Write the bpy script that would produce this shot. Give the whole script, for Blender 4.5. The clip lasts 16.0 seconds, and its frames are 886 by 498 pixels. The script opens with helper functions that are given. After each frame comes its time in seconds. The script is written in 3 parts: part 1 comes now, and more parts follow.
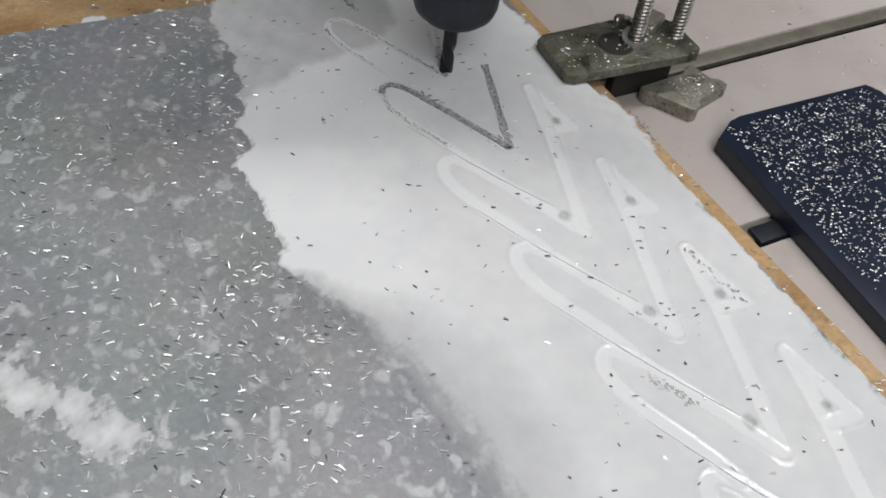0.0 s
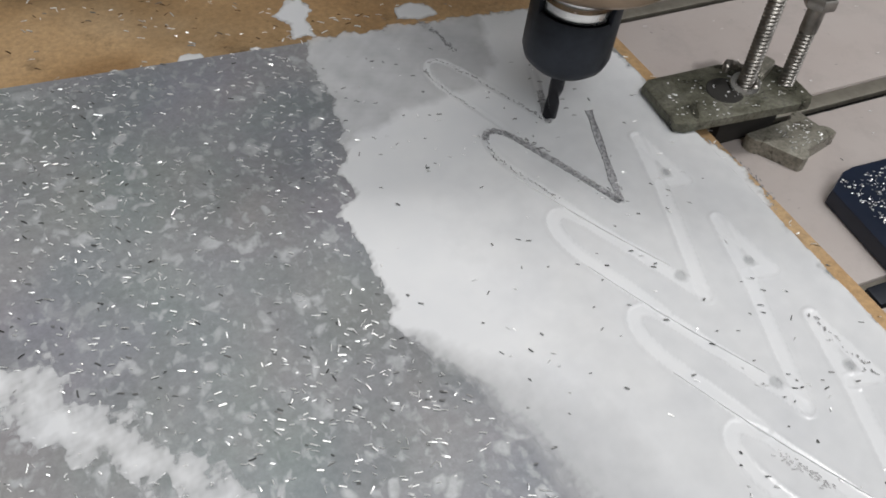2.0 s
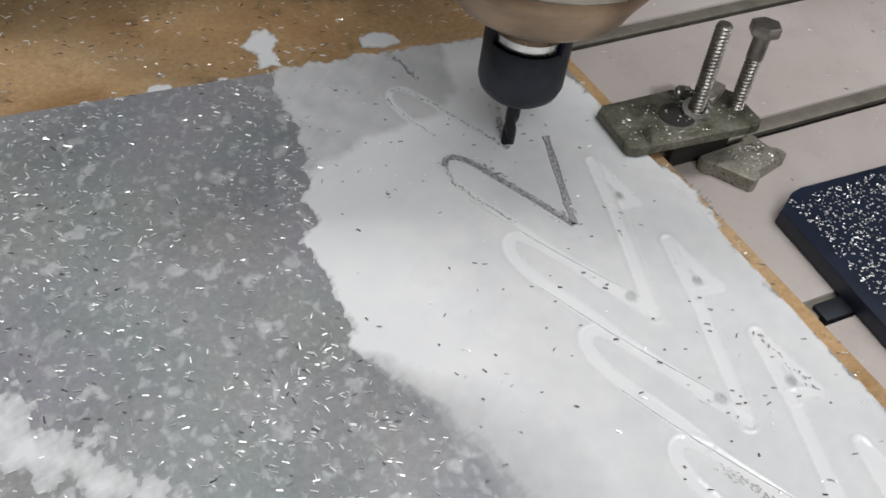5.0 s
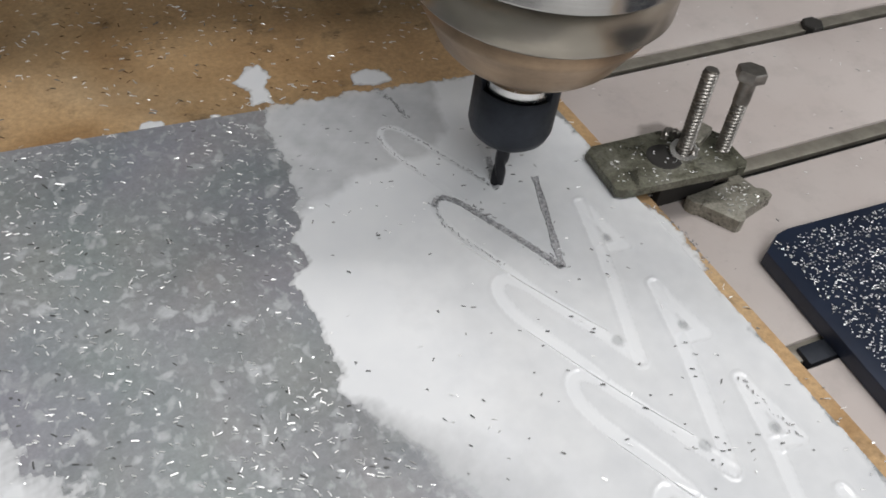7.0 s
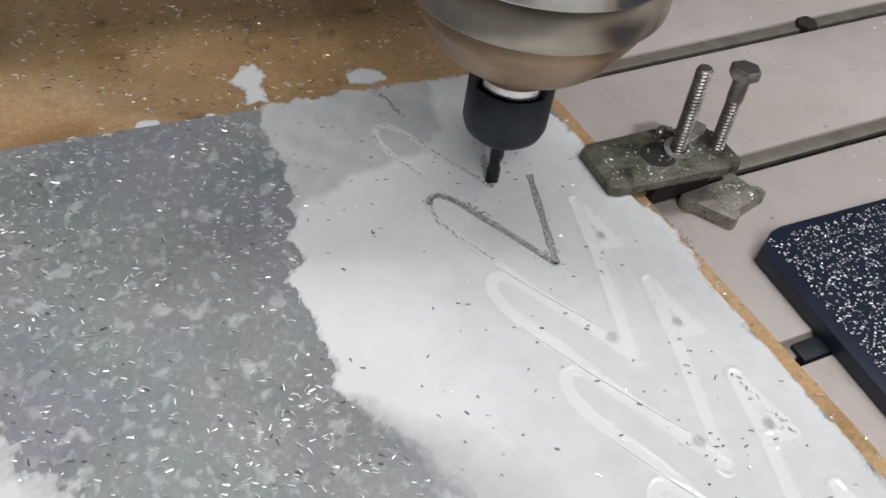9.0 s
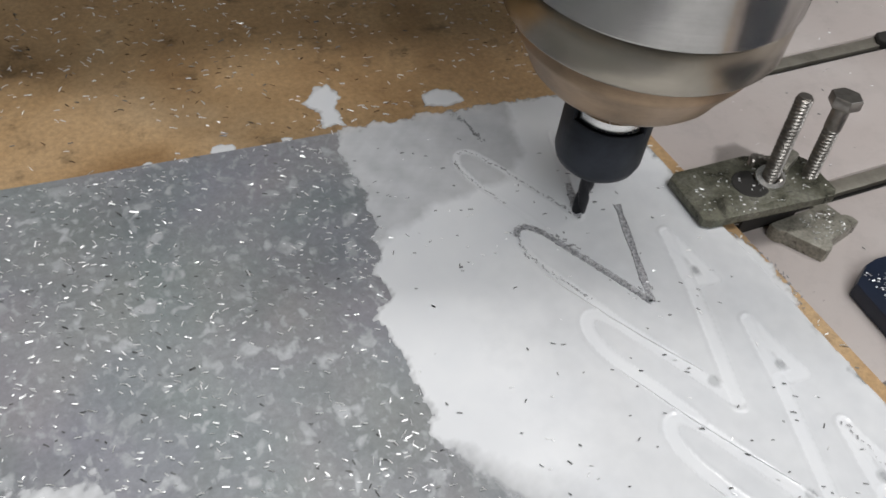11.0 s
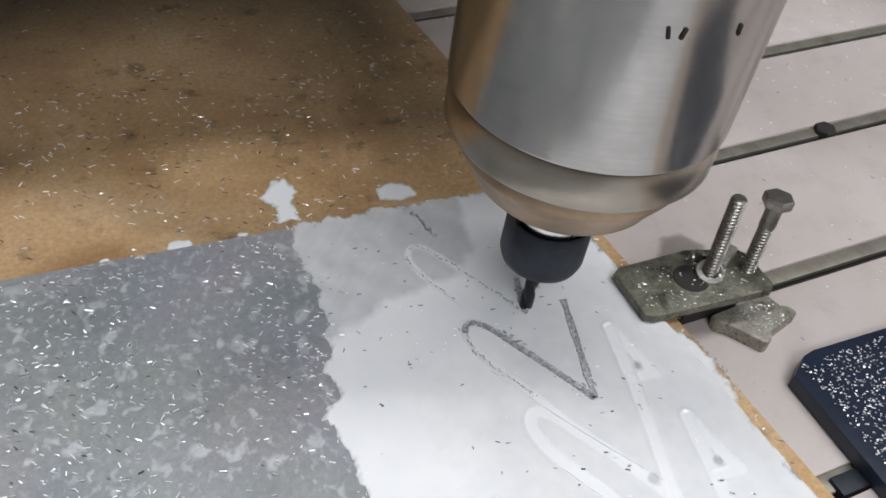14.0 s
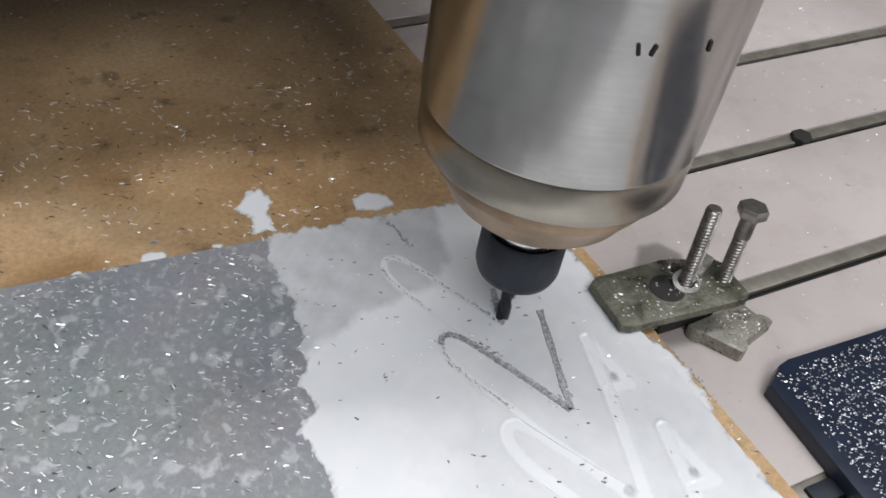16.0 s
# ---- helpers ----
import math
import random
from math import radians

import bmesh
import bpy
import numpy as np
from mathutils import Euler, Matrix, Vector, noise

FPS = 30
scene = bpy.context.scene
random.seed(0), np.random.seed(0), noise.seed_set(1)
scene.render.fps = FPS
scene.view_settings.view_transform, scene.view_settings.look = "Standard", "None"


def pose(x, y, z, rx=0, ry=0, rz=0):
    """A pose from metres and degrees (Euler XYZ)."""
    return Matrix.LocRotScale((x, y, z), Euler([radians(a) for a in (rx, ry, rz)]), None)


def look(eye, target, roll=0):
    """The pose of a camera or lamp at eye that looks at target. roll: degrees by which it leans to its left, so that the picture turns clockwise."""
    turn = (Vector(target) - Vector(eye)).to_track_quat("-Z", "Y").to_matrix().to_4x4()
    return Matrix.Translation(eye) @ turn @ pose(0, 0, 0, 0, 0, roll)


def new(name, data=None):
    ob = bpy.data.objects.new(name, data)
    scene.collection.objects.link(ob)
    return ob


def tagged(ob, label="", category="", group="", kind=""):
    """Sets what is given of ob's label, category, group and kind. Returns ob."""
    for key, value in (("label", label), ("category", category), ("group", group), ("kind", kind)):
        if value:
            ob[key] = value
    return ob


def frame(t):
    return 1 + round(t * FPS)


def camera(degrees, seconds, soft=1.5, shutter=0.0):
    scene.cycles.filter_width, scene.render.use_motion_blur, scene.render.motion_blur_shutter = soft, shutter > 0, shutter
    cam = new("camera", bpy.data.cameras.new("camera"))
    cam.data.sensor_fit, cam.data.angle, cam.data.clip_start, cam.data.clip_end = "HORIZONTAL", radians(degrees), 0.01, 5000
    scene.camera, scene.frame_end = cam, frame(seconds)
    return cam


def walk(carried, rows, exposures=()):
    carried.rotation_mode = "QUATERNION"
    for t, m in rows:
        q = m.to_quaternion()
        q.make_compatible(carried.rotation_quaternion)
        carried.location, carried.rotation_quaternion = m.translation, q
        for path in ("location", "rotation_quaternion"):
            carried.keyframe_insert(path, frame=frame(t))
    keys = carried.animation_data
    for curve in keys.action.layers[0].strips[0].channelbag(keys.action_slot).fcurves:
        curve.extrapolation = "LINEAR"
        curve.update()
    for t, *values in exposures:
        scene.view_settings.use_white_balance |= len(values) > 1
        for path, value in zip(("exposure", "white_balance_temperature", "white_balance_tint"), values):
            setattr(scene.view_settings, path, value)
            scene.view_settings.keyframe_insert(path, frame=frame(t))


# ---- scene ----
cam = camera(54.2, 16.0, 1.7)
PATH = [
    (0, (-0.151, -0.194, 0.192), (0.477, 0.928, -1.34), 6.3),
    (0.5, (-0.155, -0.18, 0.189), (0.442, 0.961, -1.342), 6.1),
    (1, (-0.162, -0.174, 0.19), (0.418, 0.968, -1.346), 5.5),
    (1.5, (-0.164, -0.169, 0.194), (0.416, 0.978, -1.338), 5.7),
    (2, (-0.166, -0.169, 0.194), (0.401, 0.988, -1.336), 5.2),
    (2.5, (-0.163, -0.17, 0.196), (0.416, 0.985, -1.331), 5.4),
    (3, (-0.16, -0.173, 0.2), (0.423, 0.985, -1.322), 5.4),
    (3.5, (-0.159, -0.174, 0.204), (0.435, 0.972, -1.324), 5.4),
    (4, (-0.16, -0.176, 0.202), (0.433, 0.983, -1.316), 5.3),
    (6.5, (-0.157, -0.172, 0.21), (0.458, 1.002, -1.288), 5.8),
    (7, (-0.157, -0.17, 0.212), (0.467, 1.009, -1.279), 6.3),
    (7.5, (-0.158, -0.169, 0.211), (0.466, 1.007, -1.282), 6.3),
    (8, (-0.156, -0.172, 0.211), (0.473, 1.004, -1.279), 6.4),
    (10.5, (-0.165, -0.17, 0.213), (0.455, 1.015, -1.274), 6.1),
    (11, (-0.172, -0.147, 0.213), (0.417, 1.029, -1.293), 5.7),
    (11.5, (-0.174, -0.116, 0.21), (0.528, 1.106, -1.209), 8.6),
    (12, (-0.177, -0.121, 0.211), (0.489, 1.115, -1.213), 7.5),
    (12.5, (-0.171, -0.128, 0.218), (0.501, 1.1, -1.211), 6.9),
    (13, (-0.165, -0.138, 0.22), (0.503, 1.081, -1.218), 6.8),
    (13.5, (-0.162, -0.149, 0.224), (0.506, 1.072, -1.212), 6.7),
    (14, (-0.163, -0.145, 0.23), (0.507, 1.094, -1.19), 6.9),
    (14.5, (-0.166, -0.145, 0.232), (0.519, 1.093, -1.181), 7.1),
    (15, (-0.162, -0.142, 0.231), (0.532, 1.088, -1.185), 7.2),
    (15.5, (-0.16, -0.14, 0.231), (0.536, 1.079, -1.194), 7.6),
    (16, (-0.159, -0.143, 0.232), (0.544, 1.083, -1.184), 7.7),
]
walk(cam, [(t, look(eye, target, roll)) for t, eye, target, roll in PATH], [(0, -0.14, 6500, 10), (4, -0.14, 6500, 10), (6.5, -0.02, 6490, 10), (10.5, -0.02, 6460, 10), (12.5, 0.06, 6380, 10), (14.5, 0.22, 6300, 11), (16, 0.22, 6280, 11)])

# ---- world and light ----
world = bpy.data.worlds.new("world")
scene.world = world
world.use_nodes = True
wn = world.node_tree
sky = wn.nodes.new("ShaderNodeTexSky")
sky.sky_type, sky.sun_disc, sky.sun_elevation, sky.sun_rotation = "NISHITA", False, radians(35), radians(110)
wn.links.new(sky.outputs[0], wn.nodes["Background"].inputs[0])
wn.nodes["Background"].inputs[1].default_value = 0.1


def area_lamp(name, eye, target, sx, sy, watts, colour):
    data = bpy.data.lights.new(name, "AREA")
    data.shape, data.size, data.size_y, data.energy, data.color = "RECTANGLE", sx, sy, watts, colour
    ob = new(name, data)
    ob.matrix_world = look(eye, target)
    return ob


# a long tube lamp hangs over the spindle
tube = area_lamp("tube_lamp", (0, 0, 1), (0, 0, 0), 1.2, 0.05, 8.6, (1.0, 0.985, 0.97))
tube.matrix_world = pose(0.130, -0.054, 0.95, 0, 0, -24.2)
area_lamp("ceiling_lamp", (-0.22, -1.12, 1.40), (-0.06, 0, 0), 1.1, 0.5, 14.3, (0.97, 0.99, 1.0))
# a low narrow window at the far right throws the long low shadows
area_lamp("window_light", (2.06, -0.93, 0.33), (-0.04, 0.02, 0), 0.24, 0.5, 7, (0.93, 0.96, 1.0))

# ---- materials ----


class Nodes:
    """A short way to wire a principled material."""

    def __init__(self, name, rough=0.5, metal=0.0, colour=(0.5, 0.5, 0.5)):
        self.mat = bpy.data.materials.new(name)
        self.mat.use_nodes = True
        self.t = self.mat.node_tree
        self.b = self.t.nodes["Principled BSDF"]
        self.b.inputs["Roughness"].default_value = rough
        self.b.inputs["Metallic"].default_value = metal
        self.b.inputs["Base Color"].default_value = (*colour, 1)
        self.geo = self.t.nodes.new("ShaderNodeTexCoord").outputs["Object"]

    def node(self, kind, **values):
        n = self.t.nodes.new(kind)
        for k, v in values.items():
            n.inputs[k].default_value = v
        return n

    def link(self, a, b):
        self.t.links.new(a, b)
        return self

    def stretch(self, scale, turn=0):
        m = self.node("ShaderNodeMapping", Scale=scale, Rotation=(0, 0, radians(turn)))
        self.link(self.geo, m.inputs["Vector"])
        return m.outputs[0]

    def noise(self, scale, detail=4, rough=0.55, vector=None, twist=0.0):
        n = self.node("ShaderNodeTexNoise", Scale=scale, Detail=detail, Roughness=rough, Distortion=twist)
        self.link(vector or self.geo, n.inputs["Vector"])
        return n.outputs["Fac"]

    def ramp(self, value, stops):
        r = self.t.nodes.new("ShaderNodeValToRGB")
        while len(r.color_ramp.elements) < len(stops):
            r.color_ramp.elements.new(0.5)
        for e, (p, c) in zip(r.color_ramp.elements, stops):
            e.position = p
            e.color = (*c, 1) if isinstance(c, tuple) else (c, c, c, 1)
        self.link(value, r.inputs[0])
        return r.outputs[0]

    def mix(self, fac, a, b, blend="MIX"):
        m = self.t.nodes.new("ShaderNodeMix")
        m.data_type, m.blend_type = "RGBA", blend
        for socket, v in ((m.inputs[0], fac), (m.inputs[6], a), (m.inputs[7], b)):
            if isinstance(v, tuple):
                socket.default_value = (*v, 1)
            elif isinstance(v, (int, float)):
                socket.default_value = v
            else:
                self.link(v, socket)
        return m.outputs[2]

    def base(self, colour):
        return self.link(colour, self.b.inputs["Base Color"])

    def rough(self, value):
        return self.link(value, self.b.inputs["Roughness"])

    def bump(self, height, distance, strength=0.6):
        n = self.node("ShaderNodeBump", Strength=strength, Distance=distance)
        self.link(height, n.inputs["Height"]).link(n.outputs[0], self.b.inputs["Normal"])
        return self


def zinc_material():
    n = Nodes("zinc_sheet", 0.42)
    cloud = n.noise(22, 5, 0.6)
    base = n.ramp(cloud, [(0.3, (0.205, 0.226, 0.234)), (0.5, (0.262, 0.272, 0.287)), (0.7, (0.302, 0.300, 0.316))])
    tint = n.noise(11, 2, 0.5)
    base = n.mix(n.ramp(tint, [(0.55, 0.0), (0.75, 0.4)]), base, (0.33, 0.295, 0.28))
    tints = n.node("ShaderNodeTexNoise", Scale=16, Detail=3, Roughness=0.6)
    n.link(n.geo, tints.inputs["Vector"])
    base = n.mix(0.17, base, tints.outputs["Color"], "SOFT_LIGHT")
    flake = n.ramp(n.noise(150, 2.5, 0.45, n.stretch((1, 0.8, 1), 25), 0.35), [(0.59, 0.0), (0.67, 1.0)])
    spread = n.ramp(n.noise(26, 2), [(0.36, 0.25), (0.52, 1.0)])
    base = n.mix(n.mix(1.0, flake, spread, "MULTIPLY"), base, (0.46, 0.472, 0.485))
    small = n.ramp(n.noise(340, 2.5, 0.5, n.stretch((1, 0.7, 1), -20), 0.3), [(0.56, 0.0), (0.68, 0.6)])
    base = n.mix(small, base, (0.46, 0.472, 0.488))
    fine = n.ramp(n.noise(420, 4, 0.7), [(0.35, 0.88), (0.65, 1.1)])
    base = n.mix(1.0, base, fine, "MULTIPLY")
    n.base(base).rough(n.ramp(cloud, [(0.3, 0.34), (0.7, 0.5)]))
    n.b.inputs["Metallic"].default_value = 0.1
    n.bump(n.noise(300, 4, 0.6), 0.0004, 0.35)
    return n.mat


def coolant_material():
    n = Nodes("milky_coolant", 0.2)
    film = n.node("ShaderNodeAttribute")
    film.attribute_name = "film"
    ragged = n.noise(160, 4, 0.6)
    add = n.node("ShaderNodeMath")
    add.operation = "MULTIPLY_ADD"
    n.link(ragged, add.inputs[0])
    add.inputs[1].default_value = 0.22
    n.link(film.outputs["Fac"], add.inputs[2])
    opaque = n.ramp(add.outputs[0], [(0.12, 0.0), (0.34, 0.62), (0.55, 0.76), (1.0, 0.985)])
    n.base(n.ramp(n.noise(40, 3), [(0.3, (0.68, 0.69, 0.71)), (0.7, (0.74, 0.745, 0.755))]))
    n.bump(n.noise(120, 3, 0.5), 0.0003, 0.3)
    clear = n.t.nodes.new("ShaderNodeBsdfTransparent")
    mix = n.t.nodes.new("ShaderNodeMixShader")
    n.link(opaque, mix.inputs[0]).link(clear.outputs[0], mix.inputs[1]).link(n.b.outputs[0], mix.inputs[2])
    n.link(mix.outputs[0], n.t.nodes["Material Output"].inputs[0])
    return n.mat


def board_material():
    n = Nodes("wet_fibreboard", 0.5)
    blotch = n.noise(14, 5, 0.6, None, 0.6)
    base = n.ramp(blotch, [(0.28, (0.26, 0.148, 0.066)), (0.5, (0.44, 0.285, 0.145)), (0.72, (0.53, 0.37, 0.21))])
    # one long band beside the sheet: wet stain, with the nut's shadow painted in
    apart = n.node("ShaderNodeSeparateXYZ")
    n.link(n.stretch((1, 1, 1), 36), apart.inputs[0])
    wave = n.node("ShaderNodeMath")
    wave.operation = "MULTIPLY_ADD"
    n.link(n.noise(18, 4, 0.6), wave.inputs[0])
    wave.inputs[1].default_value = 0.06
    n.link(apart.outputs[1], wave.inputs[2])
    stain = n.ramp(wave.outputs[0], [(0.018, 1.0), (0.034, 0.72), (0.046, 0.8), (0.058, 1.0)])
    base = n.mix(1.0, base, stain, "MULTIPLY")
    spots = n.ramp(n.noise(60, 4, 0.65), [(0.30, 0.5), (0.42, 1.0)])
    base = n.mix(1.0, base, spots, "MULTIPLY")
    fibre = n.ramp(n.noise(500, 3, 0.7), [(0.3, 0.78), (0.7, 1.15)])
    n.base(n.mix(1.0, base, fibre, "MULTIPLY")).rough(n.ramp(blotch, [(0.3, 0.3), (0.7, 0.62)]))
    n.bump(n.noise(350, 4, 0.6), 0.0006, 0.4)
    return n.mat


def panel_material():
    n = Nodes("dusty_pale_panel", 0.45)
    cloud = n.noise(9, 5, 0.6)
    base = n.ramp(cloud, [(0.3, (0.42, 0.365, 0.345)), (0.7, (0.50, 0.455, 0.435))])
    grime = n.ramp(n.noise(55, 5, 0.7), [(0.25, 0.86), (0.5, 1.0)])
    info = n.t.nodes.new("ShaderNodeObjectInfo")
    base = n.mix(1.0, base, n.ramp(info.outputs["Random"], [(0.0, 0.94), (1.0, 1.04)]), "MULTIPLY")
    specks = n.ramp(n.noise(330, 3, 0.6), [(0.24, 0.35), (0.30, 1.0)])
    base = n.mix(1.0, base, specks, "MULTIPLY")
    n.base(n.mix(1.0, base, grime, "MULTIPLY"))
    n.rough(n.ramp(cloud, [(0.3, 0.3), (0.7, 0.55)]))
    n.bump(n.noise(260, 3), 0.0003, 0.25)
    return n.mat


def metal_material(name, colour, rough, dirt=0.4, grain=None, metal=1.0, relief=0.25):
    n = Nodes(name, rough, metal, colour)
    cloud = n.noise(60, 5, 0.65)
    dark = tuple(c * (1 - dirt) for c in colour)
    base = n.ramp(cloud, [(0.32, dark), (0.6, colour)])
    if grain:
        base = n.mix(1.0, base, n.ramp(n.noise(1, 4, 0.6, n.stretch(grain)), [(0.3, 0.93), (0.7, 1.04)]), "MULTIPLY")
    n.base(base)
    if relief:
        n.rough(n.ramp(cloud, [(0.3, min(1, rough + 0.15)), (0.7, rough)]))
        n.bump(n.noise(500, 3), 0.0002, relief)
    return n.mat


def grimy_material(name, dark, middle, pale, metal):
    """Old steel under a wet film of oil and fine swarf: blotches, specks and pits."""
    n = Nodes(name, 0.35, metal)
    blotch = n.noise(85, 5, 0.68, None, 0.4)
    base = n.ramp(blotch, [(0.32, dark), (0.50, middle), (0.70, pale)])
    specks = n.ramp(n.noise(750, 3, 0.65), [(0.34, 0.66), (0.5, 1.0), (0.66, 1.22)])
    n.base(n.mix(1.0, base, specks, "MULTIPLY")).rough(n.ramp(blotch, [(0.35, 0.2), (0.65, 0.55)]))
    n.bump(n.noise(420, 4, 0.7), 0.0008, 0.7)
    return n.mat


def chip_material(name, colour, rough, dark=0.13):
    """Loose slivers: a share of them is stained dark, the rest is bright metal."""
    n = Nodes(name, rough, 0.38, colour)
    rnd = n.t.nodes.new("ShaderNodeNewGeometry").outputs["Random Per Island"]
    n.base(n.ramp(rnd, [(0.0, (0.05, 0.05, 0.05)), (dark, (0.3, 0.3, 0.3)), (min(0.97, dark + 0.11), (0.9, 0.9, 0.9)), (1.0, (0.97, 0.97, 0.97))]))
    return n.mat


def plain_material(name, colour, rough, vary=0.12):
    n = Nodes(name, rough, 0.0, colour)
    lo, hi = tuple(c * (1 - vary) for c in colour), tuple(min(1, c * (1 + vary)) for c in colour)
    n.base(n.ramp(n.noise(3 if vary < 0.1 else 40, 5, 0.6), [(0.3, lo), (0.7, hi)]))
    n.bump(n.noise(220, 3), 0.0004, 0.3)
    return n.mat


ZINC, COOLANT, BOARD, PANEL = zinc_material(), coolant_material(), board_material(), panel_material()
STEEL = metal_material("brushed_stainless_steel", (0.41, 0.395, 0.375), 0.2, 0.18, (4, 4, 900), 1.0, 0)
RING_STEEL = metal_material("dull_tan_ring_steel", (0.36, 0.325, 0.27), 0.27, 0.2, (4, 4, 900), 1.0, 0)
CAP_STEEL = metal_material("oily_tan_steel", (0.40, 0.28, 0.18), 0.4, 0.35, (4, 4, 700), 0.75, 0)
BLACK_STEEL = metal_material("blackened_steel", (0.035, 0.040, 0.052), 0.42, 0.4, None, 0.6)
BRIGHT = metal_material("bright_steel", (0.8, 0.79, 0.77), 0.16, 0.15)
BOLT = metal_material("dull_bolt_steel", (0.45, 0.42, 0.385), 0.36, 0.55)
CLAMP = grimy_material("oily_clamp_steel", (0.045, 0.043, 0.034), (0.145, 0.142, 0.105), (0.24, 0.235, 0.195), 0.5)
RAIL = metal_material("grey_aluminium_rail", (0.41, 0.38, 0.325), 0.42, 0.4, (3, 300, 300), 0.8)
CARBIDE = metal_material("carbide_tool", (0.05, 0.05, 0.055), 0.3, 0.3)
HEEL = grimy_material("dusty_grey_steel", (0.10, 0.09, 0.072), (0.25, 0.235, 0.195), (0.33, 0.315, 0.27), 0.2)
RUBBER = plain_material("blue_black_plastic", (0.012, 0.018, 0.036), 0.35, 0.3)
# near-black: shade of slots, gap and hole put into colour; also dark parts
DARK = plain_material("black_shade_and_parts", (0.02, 0.018, 0.016), 0.8, 0.3)
CHIPS = chip_material("bright_aluminium_chips", (0.9, 0.9, 0.9), 0.3)
WET_CHIPS = chip_material("wet_aluminium_chips", (0.6, 0.6, 0.6), 0.3, 0.6)
CRUMBS = plain_material("dark_brown_crumbs", (0.10, 0.055, 0.025), 0.6, 0.3)
WALL = plain_material("grey_wall_paint", (0.48, 0.48, 0.46), 0.8, 0.06)
FLOOR = plain_material("concrete", (0.22, 0.21, 0.2), 0.8)
FRAME = plain_material("machine_paint", (0.12, 0.13, 0.15), 0.45)

# ---- mesh helpers ----


def mesh_object(name, bm, material, parent=None, smooth=True):
    bmesh.ops.recalc_face_normals(bm, faces=bm.faces[:])
    me = bpy.data.meshes.new(name)
    bm.to_mesh(me)
    bm.free()
    me.materials.append(material)
    for p in me.polygons:
        p.use_smooth = smooth
    if smooth:
        me.set_sharp_from_angle(angle=radians(35))
    ob = new(name, me)
    if parent:
        ob.parent = parent
    return ob


def part(name, bm, material, parent, label="", smooth=True):
    ob = mesh_object(name, bm, material, parent, smooth)
    return tagged(ob, label) if label else ob


def thing(name, place, label, category, group="", kind=""):
    ob = new(name)
    ob.empty_display_size = 0.01
    ob.matrix_world = place
    return tagged(ob, label, category, group, kind)


def box(x0, x1, y0, y1, z0, z1, bevel=0.0, bm=None, m=None):
    bm = bm or bmesh.new()
    made = bmesh.ops.create_cube(bm, size=1)["verts"]
    for v in made:
        v.co = Vector((x0 + (v.co.x + 0.5) * (x1 - x0), y0 + (v.co.y + 0.5) * (y1 - y0), z0 + (v.co.z + 0.5) * (z1 - z0)))
    if bevel:
        edges = list({e for v in made for e in v.link_edges})
        bmesh.ops.bevel(bm, geom=edges, offset=bevel, segments=2, profile=0.6, affect="EDGES")
    if m:
        bmesh.ops.transform(bm, matrix=m, verts=bm.verts[:])
    return bm


def lathe(profile, steps=64, bm=None):
    """Turn (radius, z) pairs round the z axis; radius 0 closes the end."""
    bm = bm or bmesh.new()
    rings = []
    for r, z in profile:
        if r == 0:
            rings.append([bm.verts.new((0, 0, z))])
        else:
            rings.append([bm.verts.new((r * math.cos(a), r * math.sin(a), z)) for a in (math.tau * i / steps for i in range(steps))])
    for a, b in zip(rings, rings[1:]):
        for i in range(steps):
            j = (i + 1) % steps
            if len(a) == 1 and len(b) > 1:
                bm.faces.new((a[0], b[j], b[i]))
            elif len(b) == 1 and len(a) > 1:
                bm.faces.new((a[i], a[j], b[0]))
            elif len(a) > 1:
                bm.faces.new((a[i], a[j], b[j], b[i]))
    return bm


def prism(outline, z0, z1, bevel=0.0):
    bm = bmesh.new()
    face = bm.faces.new([bm.verts.new((x, y, z0)) for x, y in outline])
    up = bmesh.ops.extrude_face_region(bm, geom=[face])["geom"]
    bmesh.ops.translate(bm, verts=[v for v in up if isinstance(v, bmesh.types.BMVert)], vec=(0, 0, z1 - z0))
    if bevel:
        rim = [e for e in bm.edges if abs(e.verts[0].co.z - z1) < 1e-6 and abs(e.verts[1].co.z - z1) < 1e-6]
        bmesh.ops.bevel(bm, geom=rim, offset=bevel, segments=2, profile=0.6, affect="EDGES")
    return bm


# ---- the room ----
def build_room():
    w, z0, z1 = 2.4, -0.85, 1.9
    for name, dims in (("wall_east", (w, w + 0.1, -w, w, z0, z1)), ("wall_west", (-w - 0.1, -w, -w, w, z0, z1)),
                       ("wall_north", (-w, w, w, w + 0.1, z0, z1)), ("wall_south", (-w, w, -w - 0.1, -w, z0, z1))):
        tagged(mesh_object(name, box(*dims), WALL, smooth=False), "plain grey painted workshop wall", "wall", kind="structure")
    tagged(mesh_object("floor", box(-w, w, -w, w, z0 - 0.1, z0), FLOOR, smooth=False), "plain grey concrete workshop floor", "floor", kind="structure")
    tagged(mesh_object("ceiling", box(-w, w, -w, w, z1, z1 + 0.1), WALL, smooth=False), "plain grey workshop ceiling", "ceiling", kind="structure")


build_room()

# ---- the machine table ----
TABLE_Z = -0.018
SLOTS = (-0.240, -0.156, -0.0718, 0.0118, 0.086, 0.154, 0.240, 0.326)
SLOT_HALF = 0.0052


